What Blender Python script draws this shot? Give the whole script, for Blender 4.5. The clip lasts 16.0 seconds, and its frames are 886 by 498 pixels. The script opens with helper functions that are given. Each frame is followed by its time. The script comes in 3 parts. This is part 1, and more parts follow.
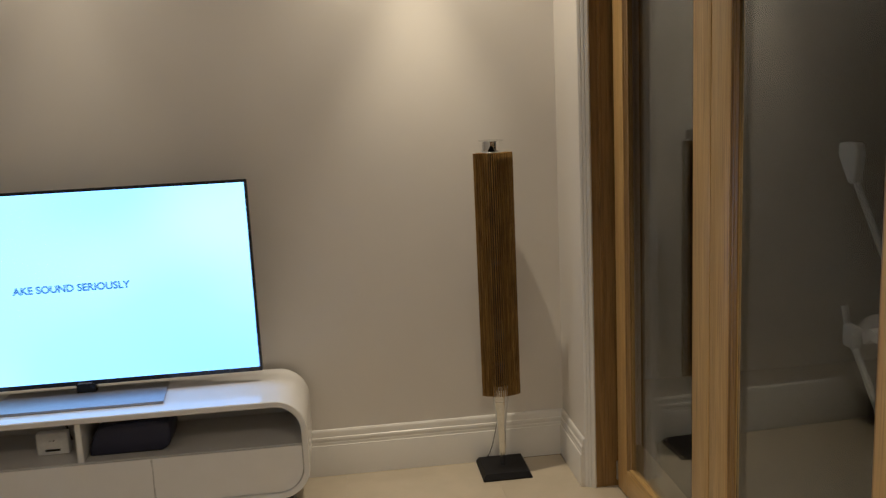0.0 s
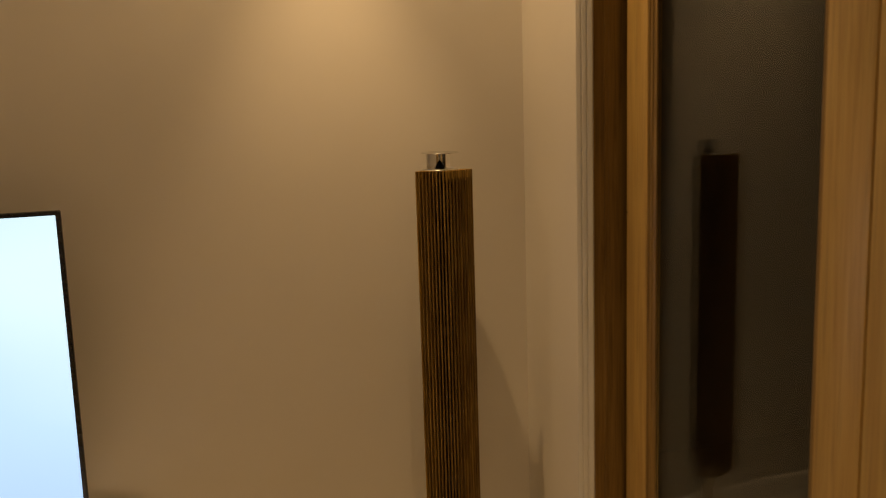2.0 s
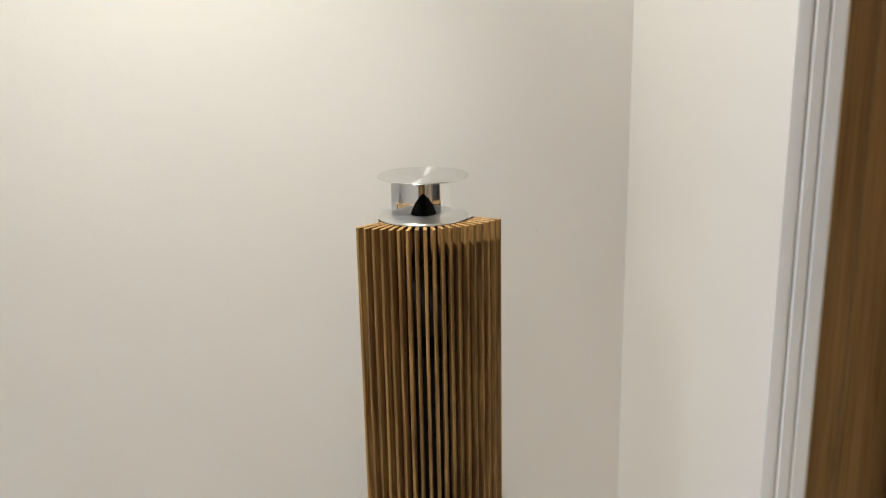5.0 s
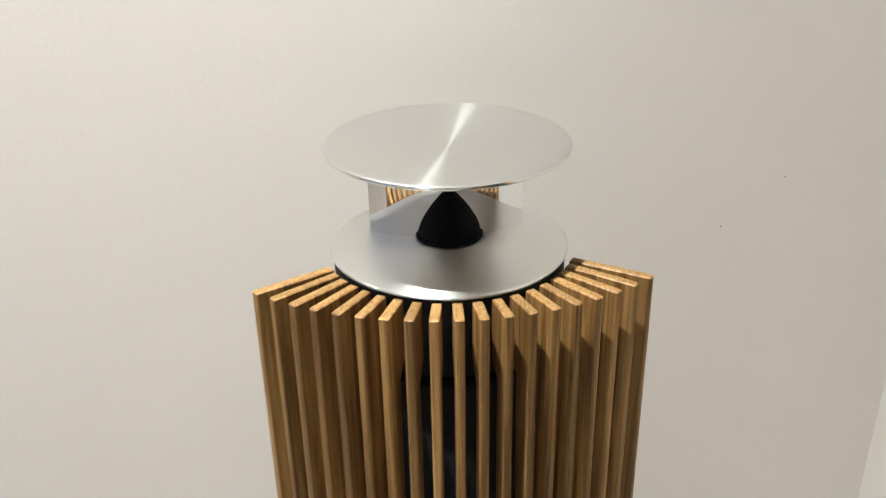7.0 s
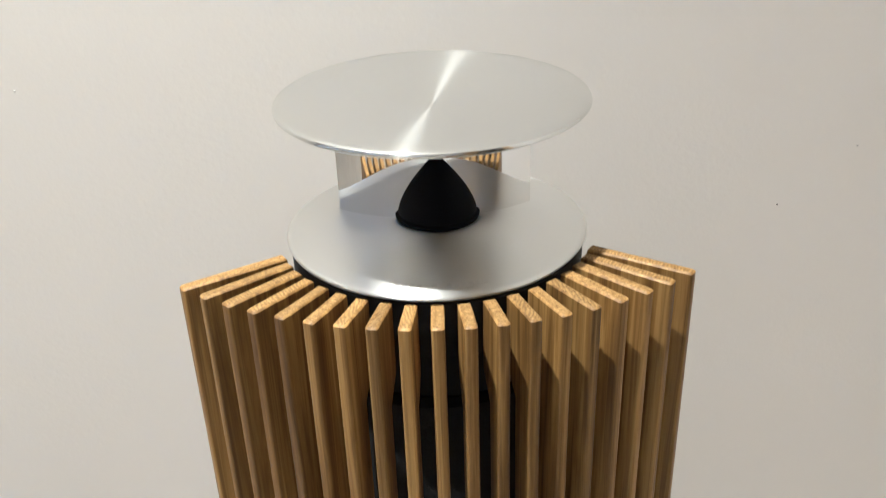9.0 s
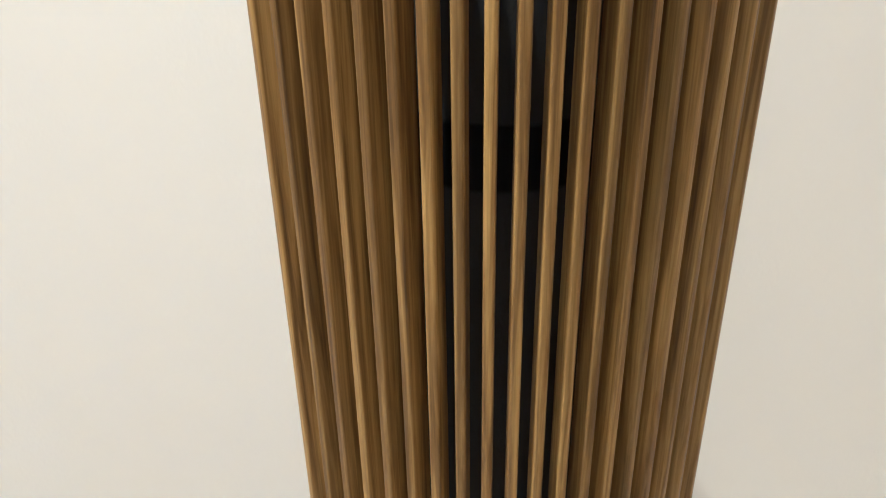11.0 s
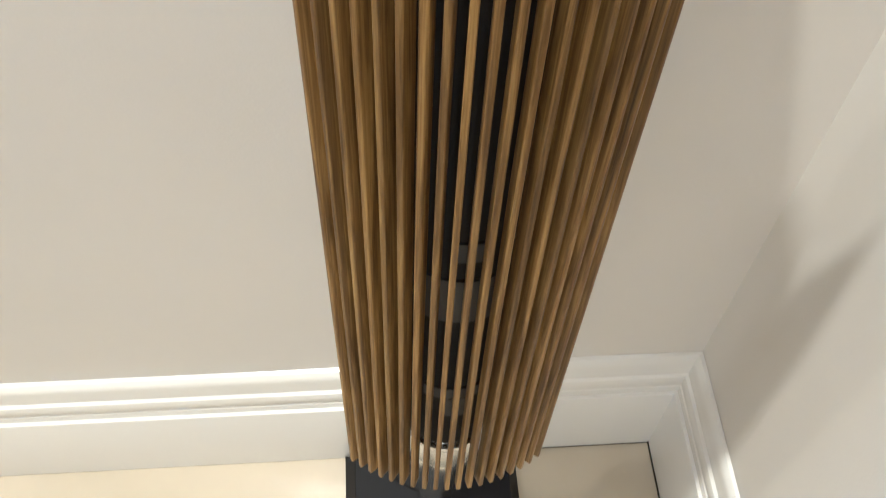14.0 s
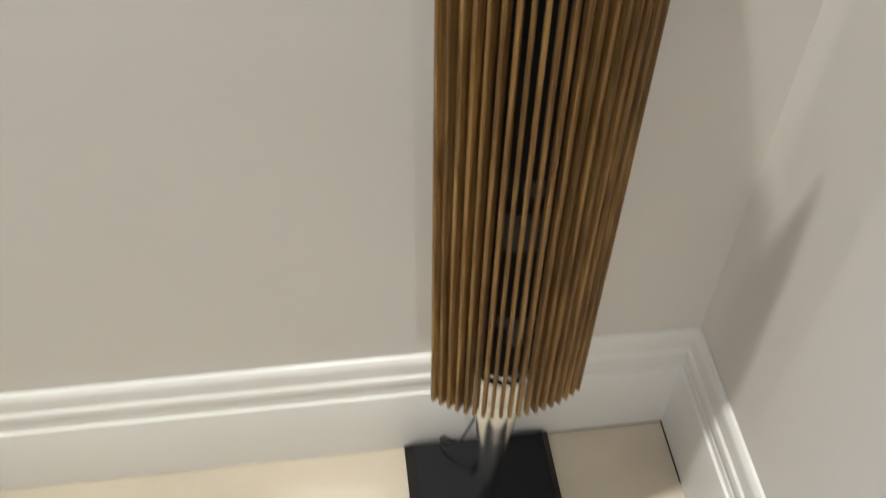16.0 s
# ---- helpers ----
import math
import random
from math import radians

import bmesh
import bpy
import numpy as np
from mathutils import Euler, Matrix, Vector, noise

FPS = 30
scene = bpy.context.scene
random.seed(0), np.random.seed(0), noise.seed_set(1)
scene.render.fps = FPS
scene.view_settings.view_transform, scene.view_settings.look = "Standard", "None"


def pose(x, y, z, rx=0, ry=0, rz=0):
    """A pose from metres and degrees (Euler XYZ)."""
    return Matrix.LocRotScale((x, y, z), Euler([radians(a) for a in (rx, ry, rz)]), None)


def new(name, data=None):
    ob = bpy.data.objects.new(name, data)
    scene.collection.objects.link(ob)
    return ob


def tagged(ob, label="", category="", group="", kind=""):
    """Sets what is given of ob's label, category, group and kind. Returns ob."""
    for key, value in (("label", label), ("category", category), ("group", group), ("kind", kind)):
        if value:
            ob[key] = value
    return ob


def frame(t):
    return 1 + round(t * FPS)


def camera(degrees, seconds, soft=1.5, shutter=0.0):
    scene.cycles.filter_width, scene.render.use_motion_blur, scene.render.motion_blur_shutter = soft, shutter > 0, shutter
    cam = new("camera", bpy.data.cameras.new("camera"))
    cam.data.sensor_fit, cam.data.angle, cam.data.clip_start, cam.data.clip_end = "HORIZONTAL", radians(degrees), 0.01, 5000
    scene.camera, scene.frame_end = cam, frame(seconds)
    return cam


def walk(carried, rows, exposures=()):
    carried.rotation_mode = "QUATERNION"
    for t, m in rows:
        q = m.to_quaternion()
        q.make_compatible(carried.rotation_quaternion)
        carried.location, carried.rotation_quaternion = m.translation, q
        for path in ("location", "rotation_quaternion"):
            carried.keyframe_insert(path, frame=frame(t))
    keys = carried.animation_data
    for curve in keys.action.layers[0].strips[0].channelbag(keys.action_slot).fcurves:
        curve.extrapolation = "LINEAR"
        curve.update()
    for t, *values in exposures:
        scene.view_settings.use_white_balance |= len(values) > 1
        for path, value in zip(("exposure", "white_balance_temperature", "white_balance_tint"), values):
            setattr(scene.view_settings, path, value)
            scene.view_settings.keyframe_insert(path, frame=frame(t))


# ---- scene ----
cam = camera(51.29, 16.0, soft=1.1, shutter=0.4)
PATH = [
    # seconds, x, y, z, yaw, pitch, roll
    (0.0, -0.5918, -3.4277, 1.5750, -7.038, -10.788, 2.711),
    (0.5, -0.6181, -3.1570, 1.5321, -9.610, -10.681, 2.005),
    (1.0, -0.6253, -2.8546, 1.4842, -10.164, -8.952, 1.157),
    (1.5, -0.6483, -2.5295, 1.4426, -14.901, -8.174, 1.738),
    (2.0, -0.6912, -2.2631, 1.4581, -17.298, -9.343, 1.756),
    (2.5, -0.5214, -2.0325, 1.4916, -13.221, -9.770, 0.715),
    (3.0, -0.3347, -1.8187, 1.5677, -9.381, -13.116, 1.489),
    (3.5, -0.3826, -1.5719, 1.5400, -13.989, -13.393, 1.987),
    (4.0, -0.4084, -1.3418, 1.5110, -17.247, -14.431, 1.434),
    (4.5, -0.2982, -1.1331, 1.5027, -15.197, -14.079, 1.318),
    (7.0, -0.0275, -0.3364, 1.4397, -4.733, -26.281, 1.006),
    (7.5, -0.0079, -0.2910, 1.4296, -4.012, -27.332, 1.203),
    (8.0, -0.0082, -0.2662, 1.4196, -3.155, -27.694, 1.559),
    (8.5, -0.0067, -0.2608, 1.4174, -2.371, -27.898, 1.729),
    (9.0, -0.0051, -0.2675, 1.4087, -2.386, -27.927, 1.729),
    (9.5, -0.0180, -0.2834, 1.3871, -2.892, -28.524, 1.903),
    (10.0, -0.0323, -0.2920, 1.3538, -3.587, -29.066, 1.635),
    (12.5, -0.0391, -0.2885, 1.1269, -3.948, -41.096, -0.433),
    (13.0, -0.0334, -0.2882, 1.0875, -3.471, -46.646, -1.386),
    (13.5, -0.0420, -0.2993, 1.0482, -3.937, -52.563, -1.246),
    (14.0, -0.0467, -0.3087, 1.0228, -4.011, -55.624, -2.020),
    (14.5, -0.0526, -0.3180, 1.0022, -3.228, -58.700, -2.225),
    (15.0, -0.0595, -0.3401, 0.9885, -3.347, -61.139, -2.072),
    (15.5, -0.0759, -0.4049, 1.0105, -4.537, -59.099, -1.992),
    (16.0, -0.1367, -0.5165, 1.1149, -7.213, -48.884, -0.846),
]
EXPOSURES = [
    # seconds, stops, kelvin, tint
    (0.0, -0.25, 4780, 11),
    (0.5, -1.1, 4880, -4),
    (1.0, -0.73, 6340, 3),
    (1.5, -0.7, 7700, 15),
    (2.0, -0.7, 7700, 17),
    (2.5, -0.3, 7700, 15),
    (3.0, 0.28, 5750, 17),
    (3.5, 0.42, 4530, 11),
    (4.0, 0.52, 4340, 10),
    (4.5, 0.76, 4190, 9),
    (7.0, 1.09, 4100, 10),
    (9.0, 1.12, 4050, 10),
    (9.5, 1.3, 4050, 9),
    (10.0, 1.52, 4050, 8),
    (12.5, 1.7, 4040, 8),
    (13.0, 1.8, 4090, 8),
    (13.5, 1.78, 4090, 8),
    (14.0, 1.42, 4100, 8),
    (14.5, 1.09, 4060, 8),
    (15.0, 1.04, 4060, 8),
    (15.5, 0.85, 4060, 8),
    (16.0, 0.94, 4100, 8),
]
walk(cam, [(r[0], pose(r[1], r[2], r[3], 90 + r[5], r[6], r[4])) for r in PATH], EXPOSURES)

# ---- world and lamps ----
world = bpy.data.worlds.new("night")
scene.world = world
world.use_nodes = True
world.node_tree.nodes["Background"].inputs[0].default_value = (0.01, 0.012, 0.016, 1)
world.node_tree.nodes["Background"].inputs[1].default_value = 0.2

YW, XR, CEIL = 0.1177, 0.2801, 2.45   # back wall, side wall, ceiling


def downlight_or_fill(x, y, watts, degrees):
    data = bpy.data.lights.new("downlight_or_fill_lamp", "SPOT")
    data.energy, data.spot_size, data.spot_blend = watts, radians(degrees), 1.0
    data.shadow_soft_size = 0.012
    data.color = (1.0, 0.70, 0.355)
    ob = new("downlight_or_fill_lamp", data)
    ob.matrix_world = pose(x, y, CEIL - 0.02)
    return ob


# a row of recessed lamps along the wall: each a beam with a wide, weaker spill
WALL_LAMPS = [(-0.25, -0.13, 68, 36), (-1.51, -0.13, 20, 16), (-2.76, -0.13, 20, 16)]
for lx, ly, beam, spill in WALL_LAMPS:
    downlight_or_fill(lx, ly, beam, 54)
    downlight_or_fill(lx, ly, spill, 150)
# three unseen fill lamps, added over the open side to brighten walls and door
downlight_or_fill(-3.0, -2.9, 40, 140)
downlight_or_fill(-0.1, -2.9, 118, 140)
downlight_or_fill(-1.7, -2.9, 30, 140)


# ---- materials ----
def mat(name, colour, rough=0.5, metal=0.0):
    m = bpy.data.materials.new(name)
    m.use_nodes = True
    b = m.node_tree.nodes["Principled BSDF"]
    b.inputs["Base Color"].default_value = (*colour, 1)
    b.inputs["Roughness"].default_value = rough
    b.inputs["Metallic"].default_value = metal
    return m


def node(m, kind, **values):
    n = m.node_tree.nodes.new(kind)
    for key, value in values.items():
        n.inputs[key.replace("_", " ")].default_value = value
    return n


def link(m, a, b):
    m.node_tree.links.new(a, b)


def coords(m, scale=(1, 1, 1), random_shift=False):
    tc = m.node_tree.nodes.new("ShaderNodeTexCoord")
    mp = m.node_tree.nodes.new("ShaderNodeMapping")
    mp.inputs["Scale"].default_value = scale
    link(m, tc.outputs["Object"], mp.inputs["Vector"])
    if random_shift:
        oi = m.node_tree.nodes.new("ShaderNodeObjectInfo")
        mu = m.node_tree.nodes.new("ShaderNodeMath")
        mu.operation = "MULTIPLY"
        mu.inputs[1].default_value = 37.0
        link(m, oi.outputs["Random"], mu.inputs[0])
        link(m, mu.outputs[0], mp.inputs["Location"])
    return mp.outputs["Vector"]


def ramp(m, source, stops):
    n = m.node_tree.nodes.new("ShaderNodeValToRGB")
    el = n.color_ramp.elements
    while len(el) < len(stops):
        el.new(0.5)
    for e, (p, c) in zip(el, stops):
        e.position, e.color = p, (*c, 1)
    link(m, source, n.inputs["Fac"])
    return n.outputs["Color"]


def bump(m, height, strength, distance, chain=None):
    n = node(m, "ShaderNodeBump", Strength=strength, Distance=distance)
    link(m, height, n.inputs["Height"])
    if chain:
        link(m, chain, n.inputs["Normal"])
    return n.outputs["Normal"]


def bsdf(m):
    return m.node_tree.nodes["Principled BSDF"]


def paint(name, colour, rough, relief=1.0):
    """Rolled emulsion: fine orange-peel relief, a few drags and specks, slight unevenness of tone."""
    m = mat(name, colour, rough)
    v = coords(m)
    big = node(m, "ShaderNodeTexNoise", Scale=2.2, Detail=3)
    link(m, v, big.inputs["Vector"])
    c = ramp(m, big.outputs["Fac"], [(0.3, tuple(x * 0.965 for x in colour)), (0.7, tuple(min(1, x * 1.02) for x in colour))])
    link(m, c, bsdf(m).inputs["Base Color"])
    fine = node(m, "ShaderNodeTexNoise", Scale=420.0, Detail=1)
    link(m, v, fine.inputs["Vector"])
    mid = node(m, "ShaderNodeTexNoise", Scale=120.0, Detail=2)
    link(m, v, mid.inputs["Vector"])
    n = bump(m, fine.outputs["Fac"], 0.11 * relief, 0.0009)
    n = bump(m, mid.outputs["Fac"], 0.006 * relief, 0.002, n)
    nib = node(m, "ShaderNodeTexVoronoi", Scale=70.0)
    link(m, v, nib.inputs["Vector"])
    dot = node(m, "ShaderNodeMapRange", From_Min=0.0, From_Max=0.12, To_Min=1.0, To_Max=0.0)
    link(m, nib.outputs["Distance"], dot.inputs["Value"])
    n = bump(m, dot.outputs[0], 0.05 * relief, 0.0006, n)
    link(m, n, bsdf(m).inputs["Normal"])
    return m


def oak(name, dark, mid, light, rough, axis=2, random_shift=False, end=False, scale=1.0):
    m = mat(name, mid, rough)
    s = [260.0 * scale, 260.0 * scale, 260.0 * scale]
    s[axis] = 9.0 * scale
    if end:
        s = [900.0, 900.0, 40.0]
    v = coords(m, s, random_shift)
    n1 = node(m, "ShaderNodeTexNoise", Scale=1.0, Detail=5, Roughness=0.62, Distortion=0.6)
    link(m, v, n1.inputs["Vector"])
    c = ramp(m, n1.outputs["Fac"], [(0.3, dark), (0.48, mid), (0.72, light)])
    s2 = [30.0 * scale] * 3
    s2[axis] = 2.0 * scale
    v2 = coords(m, s2, random_shift)
    n2 = node(m, "ShaderNodeTexNoise", Scale=1.0, Detail=3)
    link(m, v2, n2.inputs["Vector"])
    hue = node(m, "ShaderNodeHueSaturation")
    link(m, c, hue.inputs["Color"])
    val = node(m, "ShaderNodeMapRange", To_Min=0.84, To_Max=1.14)
    link(m, n2.outputs["Fac"], val.inputs["Value"])
    last = val.outputs[0]
    if random_shift:
        oi = m.node_tree.nodes.new("ShaderNodeObjectInfo")
        r = node(m, "ShaderNodeMapRange", To_Min=0.82, To_Max=1.14)
        link(m, oi.outputs["Random"], r.inputs["Value"])
        mu = m.node_tree.nodes.new("ShaderNodeMath")
        mu.operation = "MULTIPLY"
        link(m, last, mu.inputs[0])
        link(m, r.outputs[0], mu.inputs[1])
        last = mu.outputs[0]
    link(m, last, hue.inputs["Value"])
    shade = hue.outputs["Color"]
    if end:
        oi = m.node_tree.nodes.new("ShaderNodeObjectInfo")
        an = node(m, "ShaderNodeMapRange", To_Min=-1.3, To_Max=1.3)
        link(m, oi.outputs["Random"], an.inputs["Value"])
        tc = m.node_tree.nodes.new("ShaderNodeTexCoord")
        ro = m.node_tree.nodes.new("ShaderNodeVectorRotate")
        ro.rotation_type = "Z_AXIS"
        link(m, tc.outputs["Object"], ro.inputs["Vector"])
        link(m, an.outputs[0], ro.inputs["Angle"])
        wv = node(m, "ShaderNodeTexWave", Scale=300.0, Distortion=5.5, Detail=3.0, Detail_Scale=1.2)
        link(m, ro.outputs[0], wv.inputs["Vector"])
        lo, hi = 0.68, 1.12
        src = wv.outputs["Fac"]
    else:
        s3 = [950.0 * scale] * 3
        s3[axis] = 14.0 * scale
        n3 = node(m, "ShaderNodeTexNoise", Scale=1.0, Detail=2)
        link(m, coords(m, s3, random_shift), n3.inputs["Vector"])
        lo, hi = 0.76, 1.0
        cl = node(m, "ShaderNodeMapRange", From_Min=0.33, From_Max=0.47)
        link(m, n3.outputs["Fac"], cl.inputs["Value"])
        src = cl.outputs[0]
    k = node(m, "ShaderNodeMapRange", To_Min=lo, To_Max=hi)
    link(m, src, k.inputs["Value"])
    hv = node(m, "ShaderNodeHueSaturation")
    link(m, shade, hv.inputs["Color"])
    link(m, k.outputs[0], hv.inputs["Value"])
    link(m, hv.outputs["Color"], bsdf(m).inputs["Base Color"])
    link(m, bump(m, n1.outputs["Fac"], 0.22, 0.0006), bsdf(m).inputs["Normal"])
    return m


def brushed(name, colour, rough, aniso, spread=0.025):
    """Turned aluminium: concentric brushing about the z axis."""
    m = mat(name, colour, rough, 1.0)
    b = bsdf(m)
    b.inputs["Anisotropic"].default_value = aniso
    b.inputs["Anisotropic Rotation"].default_value = 0.25
    t = m.node_tree.nodes.new("ShaderNodeTangent")
    t.direction_type, t.axis = "RADIAL", "Z"
    link(m, t.outputs[0], b.inputs["Tangent"])
    tc = m.node_tree.nodes.new("ShaderNodeTexCoord")
    sep = m.node_tree.nodes.new("ShaderNodeSeparateXYZ")
    link(m, tc.outputs["Object"], sep.inputs[0])
    comb = m.node_tree.nodes.new("ShaderNodeCombineXYZ")
    link(m, sep.outputs[0], comb.inputs[0])
    link(m, sep.outputs[1], comb.inputs[1])
    ln = m.node_tree.nodes.new("ShaderNodeVectorMath")
    ln.operation = "LENGTH"
    link(m, comb.outputs[0], ln.inputs[0])
    no = m.node_tree.nodes.new("ShaderNodeTexNoise")
    no.noise_dimensions = "1D"
    no.inputs["Scale"].default_value = 1500.0
    no.inputs["Detail"].default_value = 3
    link(m, ln.outputs["Value"], no.inputs["W"])
    r = node(m, "ShaderNodeMapRange", To_Min=rough - spread, To_Max=rough + spread)
    link(m, no.outputs["Fac"], r.inputs["Value"])
    link(m, r.outputs[0], b.inputs["Roughness"])
    return m


def worn(name, colour, rough, spread=0.08, metal=0.0, scale=40.0, relief=0.05, tone=0.08, shift=False):
    m = mat(name, colour, rough, metal)
    v = coords(m, (1, 1, 1), shift)
    n = node(m, "ShaderNodeTexNoise", Scale=scale, Detail=5)
    link(m, v, n.inputs["Vector"])
    r = node(m, "ShaderNodeMapRange", To_Min=rough - spread, To_Max=rough + spread)
    link(m, n.outputs["Fac"], r.inputs["Value"])
    link(m, r.outputs[0], bsdf(m).inputs["Roughness"])
    c = ramp(m, n.outputs["Fac"], [(0.25, tuple(x * (1 - 1.2 * tone) for x in colour)), (0.75, tuple(min(1, x * (1 + 0.7 * tone)) for x in colour))])
    link(m, c, bsdf(m).inputs["Base Color"])
    if relief:
        link(m, bump(m, n.outputs["Fac"], relief, 0.001), bsdf(m).inputs["Normal"])
    return m


def glass(name):
    m = mat(name, (0.93, 0.95, 0.95), 0.0)
    b = bsdf(m)
    b.inputs["Transmission Weight"].default_value = 1.0
    b.inputs["IOR"].default_value = 1.28
    return m


WALL = paint("wall_paint", (0.74, 0.71, 0.665), 0.62)
TRIM = paint("trim_gloss_paint", (0.80, 0.785, 0.755), 0.22, 0.2)
CEILING = paint("ceiling_paint", (0.8, 0.79, 0.77), 0.8)
FLOOR = worn("cream_floor_tile", (0.54, 0.475, 0.36), 0.22, 0.08, scale=6.0, relief=0.0, shift=True)
GROUT = worn("pale_grout", (0.50, 0.45, 0.36), 0.7, 0.05, scale=60.0)
SLAT = oak("oak_slat", (0.080, 0.040, 0.008), (0.218, 0.122, 0.026), (0.45, 0.284, 0.075), 0.5, 2, True)
bsdf(SLAT).inputs["Specular IOR Level"].default_value = 0.3
SLAT_END = oak("oak_end_grain", (0.13, 0.07, 0.018), (0.25, 0.152, 0.042), (0.38, 0.245, 0.08), 0.65, 2, True, True)
bsdf(SLAT_END).inputs["Specular IOR Level"].default_value = 0.2
LINING = oak("dark_oak", (0.17, 0.098, 0.027), (0.265, 0.158, 0.046), (0.35, 0.216, 0.068), 0.42, 2, False, False, 0.35)
DOOR_OAK = oak("light_oak", (0.45, 0.275, 0.085), (0.535, 0.345, 0.112), (0.61, 0.415, 0.15), 0.4, 2, False, False, 0.3)
DOOR_OAK_H = oak("light_oak_rail", (0.45, 0.275, 0.085), (0.535, 0.345, 0.112), (0.61, 0.415, 0.15), 0.4, 1, False, False, 0.3)
BEAD_OAK = oak("mid_oak_bead", (0.20, 0.115, 0.032), (0.27, 0.16, 0.048), (0.34, 0.21, 0.068), 0.4, 2, False, False, 0.35)
BRUSHED = brushed("brushed_aluminium", (0.745, 0.755, 0.745), 0.145, 1.0, 0.016)
BRUSHED_SOFT = brushed("brushed_aluminium_soft", (0.82, 0.82, 0.805), 0.36, 0.92, 0.03)
POLISHED = mat("polished_aluminium", (0.88, 0.88, 0.87), 0.04, 1.0)
POLISHED_STEM = worn("polished_stem", (0.78, 0.78, 0.77), 0.14, 0.02, 1.0, 60.0, 0.0)
SATIN = worn("satin_aluminium", (0.74, 0.74, 0.73), 0.24, 0.05, 1.0, 60.0, 0.0)
BLACK_FABRIC = worn("black_fabric", (0.012, 0.012, 0.013), 0.85, 0.05, 0.0, 900.0, 0.3)
BLACK_PLASTIC = worn("black_plastic", (0.005, 0.005, 0.006), 0.6, 0.06, 0.0, 120.0, 0.02)
bsdf(BLACK_PLASTIC).inputs["Specular IOR Level"].default_value = 0.06
GREY_PLASTIC = worn("grey_plastic", (0.045, 0.045, 0.047), 0.45, 0.06, 0.0, 90.0, 0.02)
BASE_BLACK = worn("black_steel", (0.011, 0.011, 0.0135), 0.5, 0.06, 0.0, 300.0, 0.06)
bsdf(BASE_BLACK).inputs["Specular IOR Level"].default_value = 0.16
LACQUER = worn("white_lacquer", (0.80, 0.79, 0.78), 0.16, 0.03, 0.0, 14.0, 0.0, 0.015)
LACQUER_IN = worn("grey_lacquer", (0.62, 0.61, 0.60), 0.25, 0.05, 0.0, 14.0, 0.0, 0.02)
BEZEL = worn("tv_bezel", (0.012, 0.013, 0.018), 0.25, 0.05, 0.0, 60.0, 0.0)
STAND_GREY = worn("stand_grey_metal", (0.36, 0.36, 0.38), 0.42, 0.05, 0.6, 60.0, 0.0)
NAVY = worn("navy_fabric", (0.018, 0.02, 0.05), 0.6, 0.1, 0.0, 80.0, 0.15)
WHITE_PLASTIC = worn("white_plastic", (0.75, 0.75, 0.74), 0.35, 0.05, 0.0, 60.0, 0.0)
RUBBER = worn("black_rubber", (0.015, 0.015, 0.015), 0.55, 0.05, 0.0, 90.0, 0.0)
STEEL = worn("hinge_steel", (0.45, 0.43, 0.40), 0.35, 0.06, 1.0, 80.0, 0.0)
ETCH = worn("etched_mark", (0.80, 0.80, 0.79), 0.45, 0.05, 1.0, 200.0, 0.0)
# the chair's pale tubes and plastic are darkened in colour to sit in gloom
DIMMED_METAL = worn("dimmed_tube_metal", (0.16, 0.16, 0.165), 0.5, 0.06, 0.0, 60.0, 0.0)
GREY_FABRIC = worn("grey_sling_fabric", (0.14, 0.135, 0.14), 0.85, 0.05, 0.0, 300.0, 0.2)
DIMMED_PLASTIC = worn("dimmed_pale_plastic", (0.18, 0.18, 0.185), 0.5, 0.05, 0.0, 60.0, 0.0)
INK = mat("screen_ink", (0.02, 0.10, 0.16), 0.5)
bsdf(INK).inputs["Emission Color"].default_value = (0.12, 0.26, 0.55, 1)
bsdf(INK).inputs["Emission Strength"].default_value = 1.0
# near-black grey stands in for the darkness of the next room
DIM_ROOM_TONE = paint("dim_room_dark_tone", (0.075, 0.074, 0.071), 0.7, 0.0)
GLASS = glass("door_glass")
SCREEN = mat("tv_screen", (0.0, 0.0, 0.0), 0.2)
v = coords(SCREEN, (0.9, 1, 1.1))
n = node(SCREEN, "ShaderNodeTexNoise", Scale=1.1, Detail=1)
link(SCREEN, v, n.inputs["Vector"])
c = ramp(SCREEN, n.outputs["Fac"], [(0.34, (0.36, 0.61, 1.0)), (0.5, (0.42, 0.70, 1.0)), (0.66, (0.57, 0.85, 1.0))])
link(SCREEN, c, bsdf(SCREEN).inputs["Emission Color"])
bsdf(SCREEN).inputs["Emission Strength"].default_value = 2.0


# ---- building helpers ----
def mesh_of(name, bm, material, smooth=None):
    bmesh.ops.recalc_face_normals(bm, faces=bm.faces)
    me = bpy.data.meshes.new(name)
    bm.to_mesh(me)
    bm.free()
    for m in (material if isinstance(material, (list, tuple)) else [material]):
        me.materials.append(m)
    if smooth is not None:
        me.shade_smooth()
        me.set_sharp_from_angle(angle=radians(smooth))
    return me


def part(name, bm, material, parent=None, label="", smooth=35):
    ob = new(name, mesh_of(name, bm, material, smooth))
    if parent:
        ob.parent = parent
    return tagged(ob, label)


def thing(name, label, category, m=None, group=""):
    ob = new(name)
    ob.empty_display_size = 0.05
    if m:
        ob.matrix_world = m
    return tagged(ob, label, category, group)


def structure(name, bm, material, label, category, smooth=35):
    return tagged(part(name, bm, material, None, "", smooth), label, category, "", "structure")


